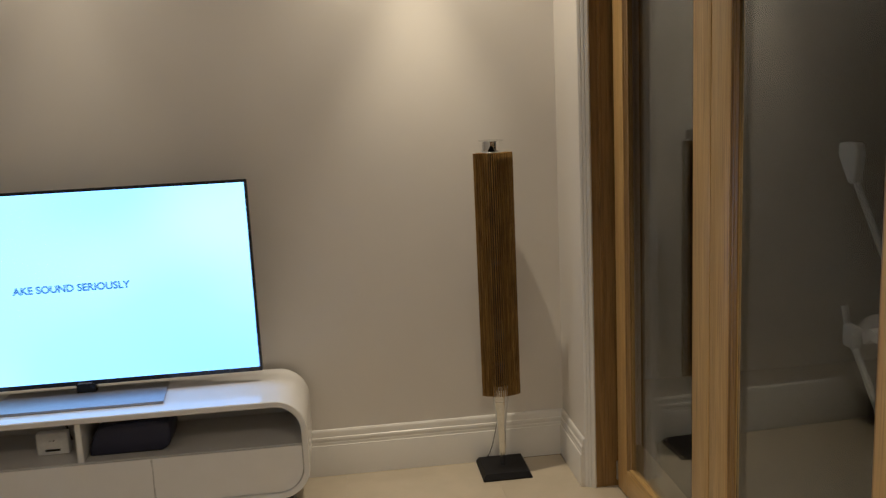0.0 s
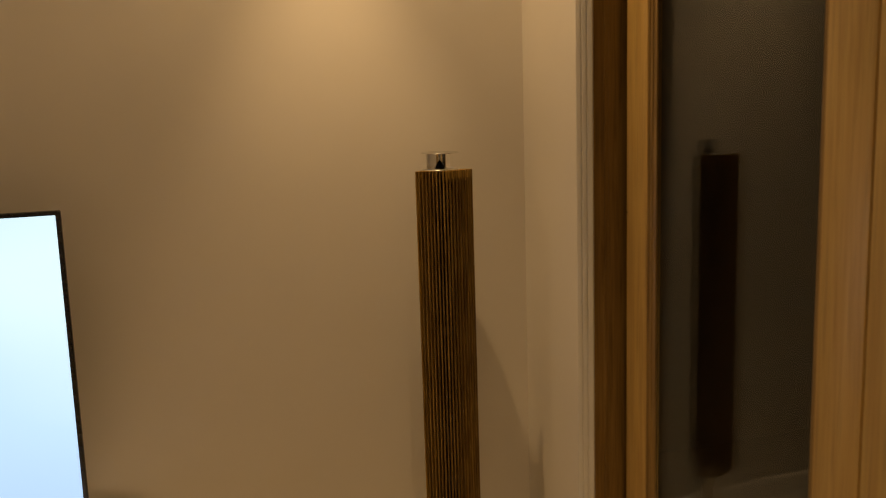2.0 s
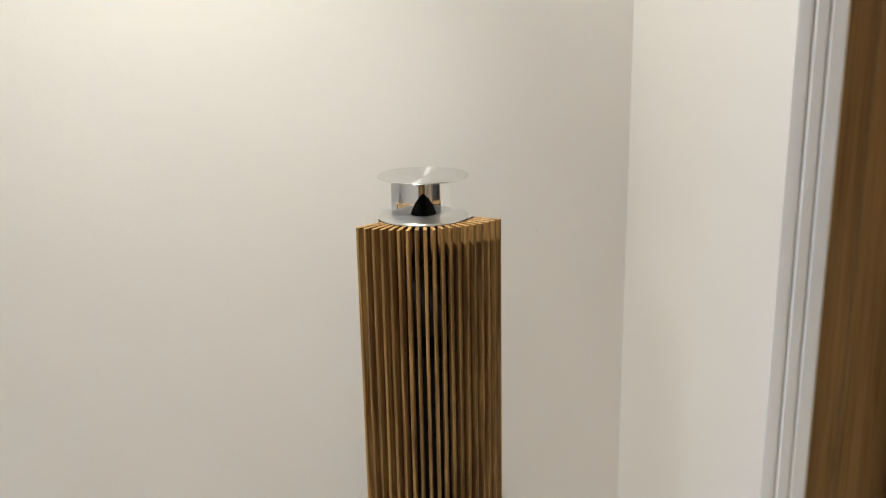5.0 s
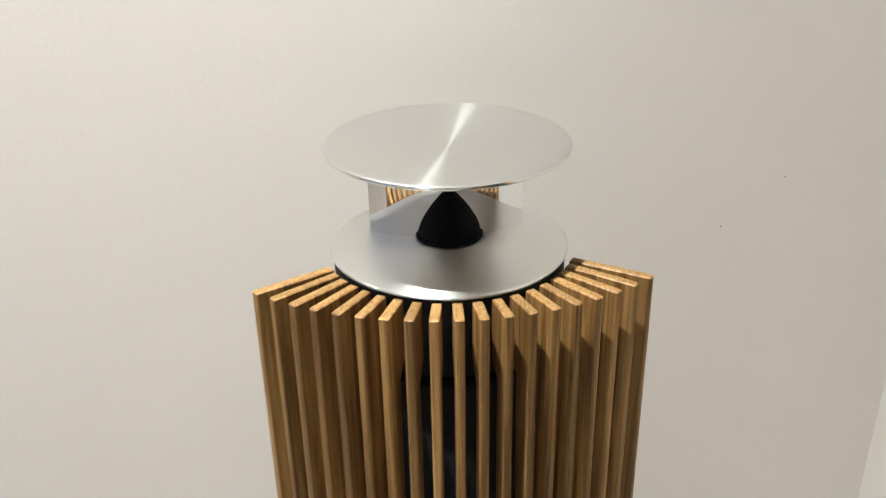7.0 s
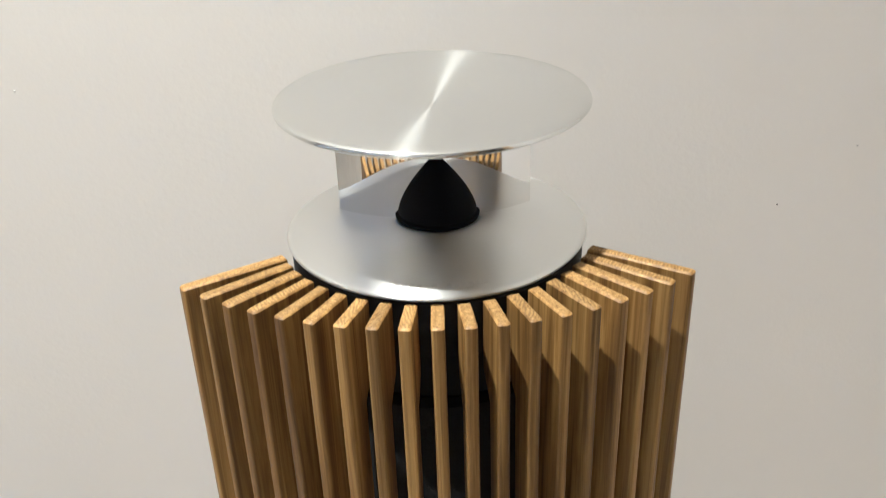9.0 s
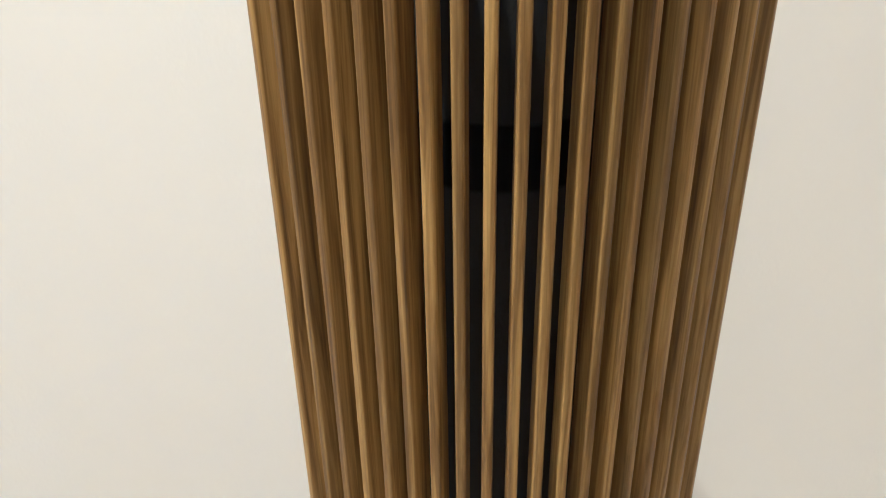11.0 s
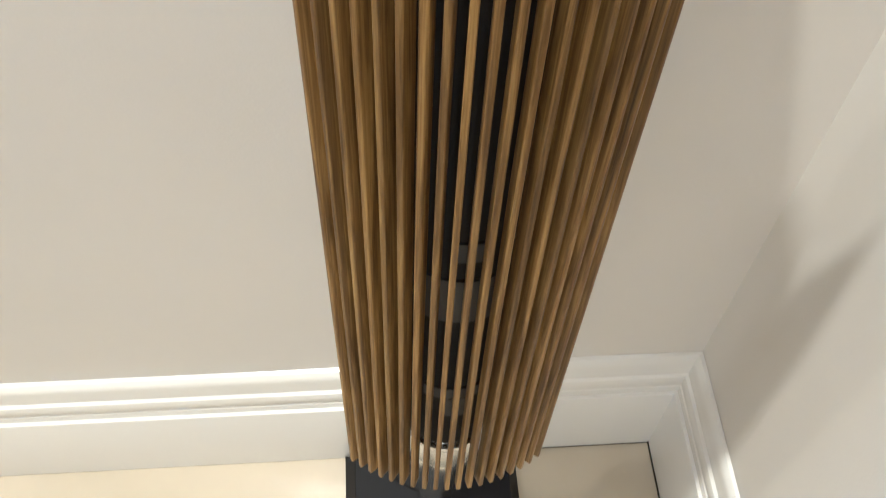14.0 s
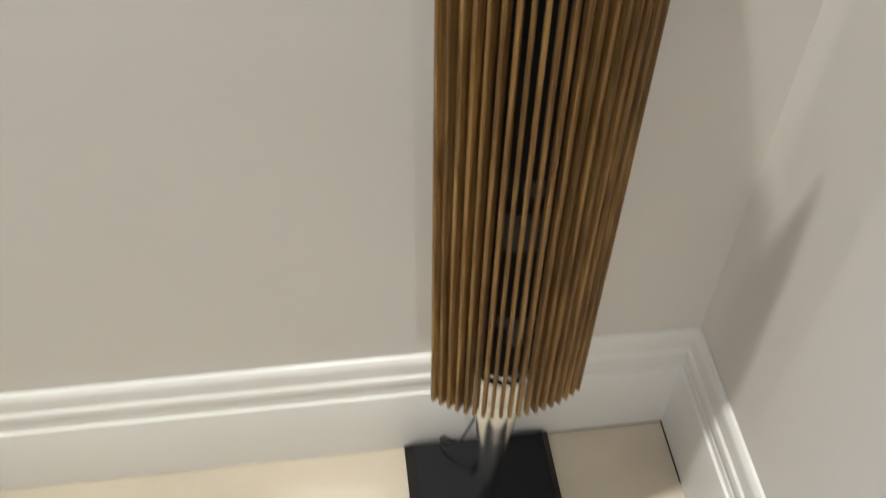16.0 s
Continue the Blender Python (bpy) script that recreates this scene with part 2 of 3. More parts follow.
def box(x0, x1, y0, y1, z0, z1, bevel=0.0, segments=2, bm=None):
    own = bmesh.new()
    bmesh.ops.create_cube(own, size=1.0)
    for v in own.verts:
        v.co = ((x0 + x1) / 2 + v.co.x * (x1 - x0), (y0 + y1) / 2 + v.co.y * (y1 - y0), (z0 + z1) / 2 + v.co.z * (z1 - z0))
    if bevel:
        bmesh.ops.bevel(own, geom=own.edges[:], offset=bevel, segments=segments, profile=0.5, affect="EDGES")
    if bm is None:
        return own
    join(bm, own)
    return bm


def join(bm, other):
    me = bpy.data.meshes.new("joined")
    other.to_mesh(me)
    other.free()
    bm.from_mesh(me)
    bpy.data.meshes.remove(me)


def lathe(profile, steps=96, closed=False):
    """Turns (radius, z) pairs about the z axis."""
    bm = bmesh.new()
    rings = []
    for r, z in profile:
        if r < 1e-6:
            rings.append([bm.verts.new((0, 0, z))])
        else:
            rings.append([bm.verts.new((r * math.cos(2 * math.pi * k / steps), r * math.sin(2 * math.pi * k / steps), z)) for k in range(steps)])
    pairs = list(zip(rings, rings[1:])) + ([(rings[-1], rings[0])] if closed else [])
    for a, b in pairs:
        for k in range(steps):
            j = (k + 1) % steps
            if len(a) == 1 and len(b) == 1:
                continue
            if len(a) == 1:
                bm.faces.new((a[0], b[k], b[j]))
            elif len(b) == 1:
                bm.faces.new((a[k], a[j], b[0]))
            else:
                bm.faces.new((a[k], a[j], b[j], b[k]))
    return bm


def prism(outline, axis, lo, hi):
    """A closed outline of (u, v) pushed along an axis. axis y: (x, z); axis x: (y, z); axis z: (x, y)."""
    bm = bmesh.new()

    def place(u, v, w):
        return {"x": (w, u, v), "y": (u, w, v), "z": (u, v, w)}[axis]
    a = [bm.verts.new(place(u, v, lo)) for u, v in outline]
    b = [bm.verts.new(place(u, v, hi)) for u, v in outline]
    k = len(outline)
    for i in range(k):
        bm.faces.new((a[i], a[(i + 1) % k], b[(i + 1) % k], b[i]))
    bm.faces.new(a[::-1])
    bm.faces.new(b)
    return bm


def tube(points, radius, steps=10):
    """A round cord along a smoothed line of points."""
    pts = [Vector(p) for p in points]
    line = []
    for i in range(len(pts) - 1):
        p0, p1, p2, p3 = pts[max(i - 1, 0)], pts[i], pts[i + 1], pts[min(i + 2, len(pts) - 1)]
        for k in range(8):
            t = k / 8
            line.append(0.5 * (2 * p1 + (p2 - p0) * t + (2 * p0 - 5 * p1 + 4 * p2 - p3) * t * t + (3 * p1 - p0 - 3 * p2 + p3) * t ** 3))
    line.append(pts[-1])
    bm = bmesh.new()
    rings = []
    for i, p in enumerate(line):
        d = (line[min(i + 1, len(line) - 1)] - line[max(i - 1, 0)]).normalized()
        u = d.cross(Vector((0.31, 0.22, 0.92))).normalized()
        w = d.cross(u)
        rings.append([bm.verts.new(p + radius * (math.cos(a) * u + math.sin(a) * w)) for a in (2 * math.pi * k / steps for k in range(steps))])
    for a, b in zip(rings, rings[1:]):
        for k in range(steps):
            bm.faces.new((a[k], a[(k + 1) % steps], b[(k + 1) % steps], b[k]))
    bm.faces.new(rings[0][::-1])
    bm.faces.new(rings[-1])
    return bm


# ---- the room ----
X0, Y0 = -4.2, -5.0                       # far side wall, wall behind
OPEN0, OPEN1, OPENZ = -0.2287, -2.76, 2.08  # door opening
structure_floor = structure("floor", box(X0 - 0.1, 0.62, Y0 - 0.1, YW + 0.1, -0.1, -0.0008), GROUT, "cream polished stone floor tiles with hairline joints", "floor", None)
structure("ceiling", box(X0 - 0.1, 0.46, Y0 - 0.1, YW + 0.1, CEIL, CEIL + 0.1), CEILING, "plain white painted ceiling", "ceiling", None)
structure("wall_back", box(X0 - 0.1, 0.62, YW, YW + 0.12, 0.0, CEIL), WALL, "off-white painted wall lit by downlights", "wall", None)
structure("wall_side", box(XR, 0.45, OPEN0 + 0.012, YW, 0.0, CEIL), WALL, "off-white painted return wall beside the glazed door", "wall", None)
structure("wall_over_door", box(XR, 0.45, OPEN1, OPEN0 + 0.012, OPENZ, CEIL), WALL, "off-white wall above the glazed door", "wall", None)
structure("wall_side_far", box(XR, 0.45, Y0, OPEN1, 0.0, CEIL), WALL, "off-white painted side wall", "wall", None)
structure("wall_opposite", box(X0 - 0.12, X0, Y0, YW, 0.0, CEIL), WALL, "off-white painted far side wall", "wall", None)
structure("wall_behind", box(X0 - 0.1, 0.45, Y0 - 0.12, Y0, 0.0, CEIL), WALL, "off-white painted wall behind", "wall", None)
# room past the glass; its lack of light is put into the dark colour
structure("floor_next_room", box(0.62, 3.4, -4.0, 1.2, -0.1, 0.0), DIM_ROOM_TONE, "floor of the next room, dimness put into its dark colour", "floor", None)
structure("wall_next_room", box(3.4, 3.5, -4.0, 1.2, 0.0, CEIL), DIM_ROOM_TONE, "wall of the next room, dimness put into its dark colour", "wall", None)
structure("wall_next_room_end", box(0.62, 3.4, 0.9, 1.0, 0.0, CEIL), DIM_ROOM_TONE, "end wall of the next room, dimness put into its dark colour", "wall", None)
structure("wall_next_room_near", box(0.45, 3.4, -4.1, -4.0, 0.0, CEIL), DIM_ROOM_TONE, "near wall of the next room, dimness put into its dark colour", "wall", None)
structure("ceiling_next_room", box(0.46, 3.5, -4.1, 1.2, CEIL, CEIL + 0.1), DIM_ROOM_TONE, "ceiling of the next room, dimness put into its dark colour", "ceiling", None)

# skirting: flat board with stepped and rounded moulding on top
SKIRT = [(0.0, 0.0), (0.018, 0.0), (0.018, 0.126), (0.0172, 0.1285), (0.0135, 0.129), (0.0135, 0.139), (0.0122, 0.141), (0.0122, 0.1475),
         (0.0138, 0.149), (0.0138, 0.155), (0.0125, 0.1595), (0.0095, 0.162), (0.0092, 0.1695), (0.0085, 0.1735), (0.0085, 0.181), (0.0068, 0.187), (0.0035, 0.191), (0.0, 0.192)]


def skirting_run(name, a, b, normal, mitre_a, mitre_b, label):
    """A moulded skirting from a to b; a mitre grows the run's end by that share of the profile's depth."""
    bm = bmesh.new()
    a, b, nrm = Vector(a), Vector(b), Vector(normal)
    along = (b - a).normalized()
    ra = [bm.verts.new(a + nrm * d + along * d * mitre_a + Vector((0, 0, z))) for d, z in SKIRT]
    rb = [bm.verts.new(b + nrm * d - along * d * mitre_b + Vector((0, 0, z))) for d, z in SKIRT]
    k = len(SKIRT)
    for i in range(k):
        bm.faces.new((ra[i], ra[(i + 1) % k], rb[(i + 1) % k], rb[i]))
    bm.faces.new(ra[::-1])
    bm.faces.new(rb)
    return structure(name, bm, TRIM, label, "skirting board", 25)


skirting_run("baseboard_back", (X0, YW - 0.0005, 0.001), (XR, YW - 0.0005, 0.001), (0, -1, 0), 0, 1, "white gloss moulded skirting board along the wall")
skirting_run("baseboard_side", (XR - 0.0005, YW, 0.001), (XR - 0.0005, OPEN0 + 0.012, 0.001), (-1, 0, 0), 1, 0, "white gloss moulded skirting board on the return wall")
skirting_run("baseboard_side_far", (XR - 0.0005, OPEN1, 0.001), (XR - 0.0005, Y0, 0.001), (-1, 0, 0), 0, 0, "white gloss moulded skirting board on the side wall")
skirting_run("baseboard_opposite", (X0 + 0.0005, Y0, 0.001), (X0 + 0.0005, YW, 0.001), (1, 0, 0), 0, 0, "white gloss moulded skirting board on the far wall")
# dark sealant gap where the return skirting meets the floor
structure("trim_floor_gap", box(XR - 0.0198, XR - 0.0182, 0.005, YW - 0.0185, 0.0005, 0.0028), RUBBER, "thin dark gap under the return skirting", "gap", None)

structure("trim_floor_gap_back", box(0.10, XR - 0.0200, YW - 0.0192, YW - 0.0186, 0.0005, 0.0018), RUBBER, "hairline gap under the back skirting", "gap", None)

# white moulded door casing on the end of the return wall, facing into the opening
CASING = [(XR - 0.001, 0.0)] + [(XR + u, 0.003 + 0.54 * u + e) for u, e in (
    (-0.001, 0.0), (0.004, 0.0012), (0.008, 0.0012), (0.0092, -0.001), (0.0104, -0.001), (0.0118, 0.0015), (0.0190, 0.0015),
    (0.0203, -0.0008), (0.0215, -0.0008), (0.0228, 0.0013), (0.0320, 0.0013), (0.0345, -0.001))] + [(XR + 0.0370, 0.018), (XR + 0.0385, 0.016), (XR + 0.0385, 0.0)]
structure("trim_door_casing", prism([(x, OPEN0 + 0.012 - d) for x, d in CASING], "z", 0.0, OPENZ + 0.06), TRIM, "white gloss moulded door casing", "door casing", 25)
# dark oak lining with a raised stop
lining = [(0.3187, OPEN0 + 0.011), (0.3187, -0.2315), (0.346, -0.2315), (0.348, -0.2345), (0.357, -0.2345), (0.359, -0.2315), (0.4495, -0.2315), (0.4495, OPEN0 + 0.011)]
structure("door_lining", prism(lining, "z", 0.0, OPENZ), LINING, "dark oak door lining with a narrow raised bead", "door frame", 25)
structure("door_lining_head", box(0.3187, 0.53, OPEN1 + 0.03, -0.2315, OPENZ - 0.03, OPENZ), LINING, "dark oak head of the door frame", "door frame", None)
structure("door_lining_far", box(0.3187, 0.53, OPEN1, OPEN1 + 0.03, 0.0, OPENZ - 0.03), LINING, "dark oak door lining at the far jamb", "door frame", None)


def door_leaf(name, x, y, turn, width, stile_a, stile_b, hinge):
    """A glazed oak leaf hung at (x, y), reaching towards -y: two stiles, two rails, sloped beads, one pane."""
    leaf = tagged(thing(name, "light oak glazed door leaf with one tall clear pane", "door", pose(x, y, 0, 0, 0, turn)), kind="structure")
    xb, z0, z1 = 0.042, 0.006, OPENZ - 0.034
    ya, yb = -stile_a, -width + stile_b
    part("stile", box(0, xb, ya, 0, z0, z1, 0.0025), DOOR_OAK, leaf)
    part("stile", box(0, xb, -width, yb, z0, z1, 0.0025), DOOR_OAK, leaf)
    part("rail", box(0.0005, xb - 0.0005, yb, ya, z0, 0.108, 0.002), DOOR_OAK_H, leaf)
    part("rail", box(0.0005, xb - 0.0005, yb, ya, z1 - 0.10, z1, 0.002), DOOR_OAK_H, leaf)
    b = 0.021
    for ye, sgn in ((ya, -1), (yb, 1)):
        prof = [(0.002, ye), (0.002, ye + sgn * 0.004), (0.005, ye + sgn * 0.0055), (0.0065, ye + sgn * 0.011), (0.0095, ye + sgn * 0.0125), (0.0125, ye + sgn * b), (0.016, ye + sgn * b), (0.016, ye)]
        part("glazing_bead", prism(prof, "z", 0.108, z1 - 0.10), BEAD_OAK, leaf, "darker oak glazing bead", 20)
    part("glazing_bead", box(0.002, 0.0155, yb + b, ya - b, 0.108, 0.122, 0.004), DOOR_OAK_H, leaf)
    for xp in (0.0162, 0.0312):   # double glazing
        pane = part("pane", box(xp, xp + 0.004, yb + 0.002, ya - 0.002, 0.1085, z1 - 0.1005), GLASS, leaf, "clear glass pane", None)
        pane.visible_shadow = False
    if hinge:
        part("hinge", box(-0.004, 0.012, 0.001, 0.012, 0.03, 0.105, 0.002), STEEL, leaf, "satin steel butt hinge")
    return leaf


door_leaf("door_1", 0.3965, -0.2515, 1.9, 0.7785, 0.093, 0.112, True)
door_leaf("door_2", 0.4215, -1.0350, 1.7, 0.845, 0.114, 0.080, False)
door_leaf("door_3", 0.4470, -1.8835, 1.7, 0.838, 0.080, 0.086, False)

# ---- the loudspeaker ----
speaker = thing("loudspeaker", "tall oak-slatted floor loudspeaker with brushed aluminium top on a black base", "loudspeaker")
ZS, ZB, ZL, ZU, RD = 1.2764, 0.3300, 1.2772, 1.3200, 0.0479
TURN = radians(-1.8)

bm = bmesh.new()
# base: square plate with sloping edges
b0, b1, zt = 0.0975, 0.0855, 0.026
rings = []
for h, z in ((b0 - 0.001, 0.0005), (b0, 0.0025), (b0, 0.0065), (b1 + 0.0008, zt - 0.0006), (b1 - 0.0006, zt)):
    rings.append([bm.verts.new((0.0025 + sx * h, sy * (h + 0.001), z)) for sx, sy in ((-1, -1), (1, -1), (1, 1), (-1, 1))])
for a, b in zip(rings, rings[1:]):
    for k in range(4):
        bm.faces.new((a[k], a[(k + 1) % 4], b[(k + 1) % 4], b[k]))
bm.faces.new(rings[0][::-1])
bm.faces.new(rings[-1])
part("base_plate", bm, BASE_BLACK, speaker, "square black steel base plate with sloping edges", None)
stem = [(0.0, zt), (0.0090, zt), (0.0096, zt + 0.002), (0.0099, 0.034), (0.0140, 0.10), (0.0182, 0.18), (0.0238, 0.24), (0.0300, 0.290), (0.0300, 0.295), (0.0, 0.295)]
part("stem", lathe(stem, 72), POLISHED_STEM, speaker, "tapered polished aluminium stem", 40)
collar = [(0.028, 0.2955), (0.0312, 0.2960), (0.0316, 0.298), (0.0320, 0.338), (0.0370, 0.343), (0.0378, 0.346), (0.0370, 0.349), (0.033, 0.350), (0.033, 0.362), (0.028, 0.362)]
part("collar", lathe(collar, 72, True), SATIN, speaker, "satin aluminium collar under the cabinet", 40)

# body: black fabric front and aluminium back shell
angles = [radians(18 + 144 * k / 28) for k in range(29)]
outer = [(0.0486 * math.cos(a), 0.0486 * math.sin(a)) for a in angles]
inner = [(0.0465 * math.cos(a), 0.0465 * math.sin(a)) for a in reversed(angles)]
shell = part("back_shell", prism(outer + inner, "z", ZB + 0.004, 1.272), SATIN, speaker, "satin aluminium back shell", 30)
core = [(0.0, ZB + 0.02), (0.0385, ZB + 0.035), (0.0395, ZB + 0.04), (0.0395, 1.2535), (0.046, 1.256), (0.0468, 1.258), (0.0468, 1.2740), (0.0460, 1.2750), (0.0, 1.2750)]
part("core", lathe(core, 72), BLACK_FABRIC, speaker, "black fabric-covered inner cabinet", 30)


def on_core(z0, z1, half_angle, r0, r1):
    a = [radians(-90 - half_angle + 2 * half_angle * k / 10) for k in range(11)]
    o = [(r1 * math.cos(x), r1 * math.sin(x)) for x in a] + [(r0 * math.cos(x), r0 * math.sin(x)) for x in reversed(a)]
    return prism(o, "z", z0, z1)


for z0, z1, half in ((0.848, 0.870, 38), (0.615, 0.632, 12), (0.552, 0.596, 34), (0.420, 0.447, 12), (0.448, 0.462, 30)):
    part("bracket", on_core(z0, z1, half, 0.0385, 0.0412), GREY_PLASTIC, speaker, "dark grey plastic bracket behind the slats", 30)
for z0, z1 in ((1.233, 1.237), (1.132, 1.154)):
    part("grille_rib", on_core(z0, z1, 50, 0.0385, 0.0403), BLACK_PLASTIC, speaker, "thin rib across the fabric", 30)

# slats: a fan of nineteen oak fins, long at the sides and short in front
HALF_T = 0.00186


def slat_mesh(length, seed):
    rnd = random.Random(seed)
    h = HALF_T + rnd.uniform(-0.00008, 0.00008)
    bm = bmesh.new()

    def ring(z, s0, inset):
        s1 = length - inset
        g = h - inset
        pts = [(s0 + inset, -g), (s1 - 0.0008, -g), (s1 - 0.00025, -g * 0.86), (s1, -g * 0.58), (s1, g * 0.58), (s1 - 0.00025, g * 0.86), (s1 - 0.0008, g), (s0 + inset, g)]
        return [bm.verts.new((x, y, z)) for x, y in pts]
    H = ZS - ZB
    levels = [ring(0.0, 0.0062, 0.0006), ring(0.0006, 0.0062, 0.0), ring(H - 0.031, 0.0062, 0.0), ring(H - 0.023, 0.0, 0.0), ring(H - 0.0005, 0.0, 0.0), ring(H, 0.0, 0.0005)]
    for a, b in zip(levels, levels[1:]):
        for k in range(8):
            bm.faces.new((a[k], a[(k + 1) % 8], b[(k + 1) % 8], b[k]))
    bm.faces.new(levels[0][::-1]).material_index = 1
    bm.faces.new(levels[-1]).material_index = 1
    return bm


for i in range(19):
    k = i - 9
    o = radians(4.33 * k)                              # even steps along the front arc
    xo, yo = 0.1180 * math.sin(o), 0.0552 - 0.1180 * math.cos(o)
    a = radians(-90 + 8.35 * k - 0.0105 * k ** 3)      # inner ends crowd together towards the sides
    xi, yi = 0.0503 * math.cos(a), 0.0503 * math.sin(a)
    length = math.hypot(xo - xi, yo - yi)
    slat = part("slat", slat_mesh(length, i), [SLAT, SLAT_END], speaker, "", 42)
    p = Matrix.Rotation(TURN, 4, "Z") @ Matrix.Translation((xi, yi, ZB)) @ Matrix.Rotation(math.atan2(yo - yi, xo - xi), 4, "Z")
    slat.matrix_basis = p

# top: two turned discs, a mirror-polished reflector and a black tweeter cone
lower = [(0.0, ZL - 0.0020), (0.0466, ZL - 0.0020), (0.0474, ZL - 0.0017), (RD, ZL - 0.0011), (RD, ZL - 0.0007), (0.0476, ZL - 0.0003), (0.0470, ZL - 0.00005), (0.0464, ZL), (0.0, ZL)]
part("lower_disc", lathe(lower, 160), BRUSHED_SOFT, speaker, "turned brushed aluminium lower disc", 25)
DISH = 0.0034
upper = [(0.0, ZU - 0.0058), (0.030, ZU - 0.0042), (0.0466, ZU - 0.0020), (0.0474, ZU - 0.0018), (RD, ZU - 0.0013), (RD, ZU - 0.0009), (0.0476, ZU - 0.0004), (0.0470, ZU - 0.00008)]
upper += [(0.0464 * (1 - q / 10), ZU - DISH * (q / 10) ** 0.95) for q in range(0, 10)] + [(0.0, ZU - DISH)]
part("upper_disc", lathe(upper, 160), BRUSHED, speaker, "dished turned aluminium upper disc", 25)
front = [(0.031 * s, 0.0035 + 0.0085 * abs(s) ** 2.6) for s in (q / 14 for q in range(-14, 15))]
back = [(0.0318 * math.cos(x), 0.0125 + 0.020 * math.sin(x)) for x in (math.pi * q / 20 for q in range(0, 21))]
part("reflector", prism(front + back, "z", ZL, ZU - 0.0038), POLISHED, speaker, "mirror-polished curved aluminium reflector", 40)
cone = [(0.0, ZL)] + [(0.0125, ZL), (0.0137, ZL + 0.0006), (0.0138, ZL + 0.0016), (0.0128, ZL + 0.0022)]
cone += [(0.0128 * (1 - (q / 18) ** 1.55), ZL + 0.0022 + 0.0206 * q / 18) for q in range(0, 18)] + [(0.0, ZL + 0.0228)]
bm = lathe(cone, 64)
bmesh.ops.transform(bm, matrix=pose(0.0005, 0.0047, 0), verts=bm.verts)
part("tweeter_cone", bm, BLACK_PLASTIC, speaker, "black bullet-shaped tweeter cone", 40)
bm = bmesh.new()
for k in range(13):
    if k in (4, 6):
        continue
    a = radians(-90 + TURN + (k - 6) * 2.9)
    mark = box(-0.0007, 0.0007, -0.0009, 0.0009, 0.0, 0.00008)
    bmesh.ops.transform(mark, matrix=Matrix.Rotation(a + math.pi / 2, 4, "Z") @ Matrix.Translation((0, -0.0418, ZL)), verts=mark.verts)
    join(bm, mark)
part("maker_mark", bm, ETCH, speaker, "faint etched maker's mark of short bars", None)
# supply cord from the stem to the wall
part("power_cord", tube([(0.002, 0.013, 0.30), (-0.012, 0.028, 0.20), (-0.030, 0.045, 0.10), (-0.044, 0.066, 0.045), (-0.047, 0.088, 0.031), (-0.040, 0.0992, 0.020), (-0.02, 0.0983, 0.006), (0.06, 0.0983, 0.0016)], 0.0013), RUBBER, speaker, "thin black supply cord")

# ---- beyond the glass ----
def folding_chair():
    """Leaning pale tubes, coloured dim, with a grip and hinge blocks, a slung fabric seat, seen through the panes."""
    chair = thing("folding_chair", "folded garden chair of pale metal tubes, coloured dim, with grey fabric seat", "chair", pose(0.82, -1.03, 0))
    for x in (0.0, 0.46):
        part("long_rail", tube([(x, 0.0, 1.30), (x, -0.17, 1.08), (x, -0.52, 0.64), (x, -1.02, 0.010)], 0.0095), DIMMED_METAL, chair)
        part("short_rail", tube([(x, -0.015, 0.875), (x, -0.055, 0.79), (x, -0.20, 0.62), (x, -0.68, 0.010)], 0.0095), DIMMED_METAL, chair)
        part("hinge_block", box(x - 0.016, x + 0.016, -0.085, -0.030, 0.765, 0.830, 0.010), DIMMED_PLASTIC, chair, "pale plastic hinge block in a dimmed colour", 40)
        grip = prism([(0.02, 1.335), (0.025, 1.30), (-0.03, 1.225), (-0.062, 1.225), (-0.075, 1.315), (-0.06, 1.34)], "x", x - 0.014, x + 0.014)
        bmesh.ops.bevel(grip, geom=grip.edges[:], offset=0.008, segments=3, profile=0.5, affect="EDGES")
        part("grip", grip, DIMMED_PLASTIC, chair, "pale plastic end grip in a dimmed colour", 50)
        part("foot_tube", tube([(x, -1.02, 0.010), (x, -0.85, 0.010), (x, -0.68, 0.010)], 0.0095), DIMMED_METAL, chair)
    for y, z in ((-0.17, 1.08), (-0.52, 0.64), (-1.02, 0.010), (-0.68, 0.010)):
        part("cross_tube", tube([(0.0, y, z), (0.23, y, z), (0.46, y, z)], 0.008), DIMMED_METAL, chair)
    sling = [(-0.07 - 0.40 * q / 12, 0.81 - 0.30 * q / 12 + 0.085 * math.sin(math.pi * (q / 12) ** 0.7)) for q in range(13)]
    sling += [(y - 0.012, z - 0.03) for y, z in reversed(sling)]
    part("seat", prism(sling, "x", 0.02, 0.44), GREY_FABRIC, chair, "slung grey fabric seat", 40)


folding_chair()

# ---- media unit and television ----
unit = thing("media_unit", "long white lacquered media unit with rounded ends and an open shelf", "tv cabinet")
UX0, UX1, UY0, UY1, UZ0, UZ1, UR, UT = -2.62, -0.748, -0.295, 0.085, 0.105, 0.473, 0.115, 0.022


def rounded(x0, x1, z0, z1, r, steps=12):
    pts = []
    for cx, cz, a0 in ((x1 - r, z0 + r, -90), (x1 - r, z1 - r, 0), (x0 + r, z1 - r, 90), (x0 + r, z0 + r, 180)):
        for k in range(steps + 1):
            a = radians(a0 + 90 * k / steps)
            pts.append((cx + r * math.cos(a), cz + r * math.sin(a)))
    return pts


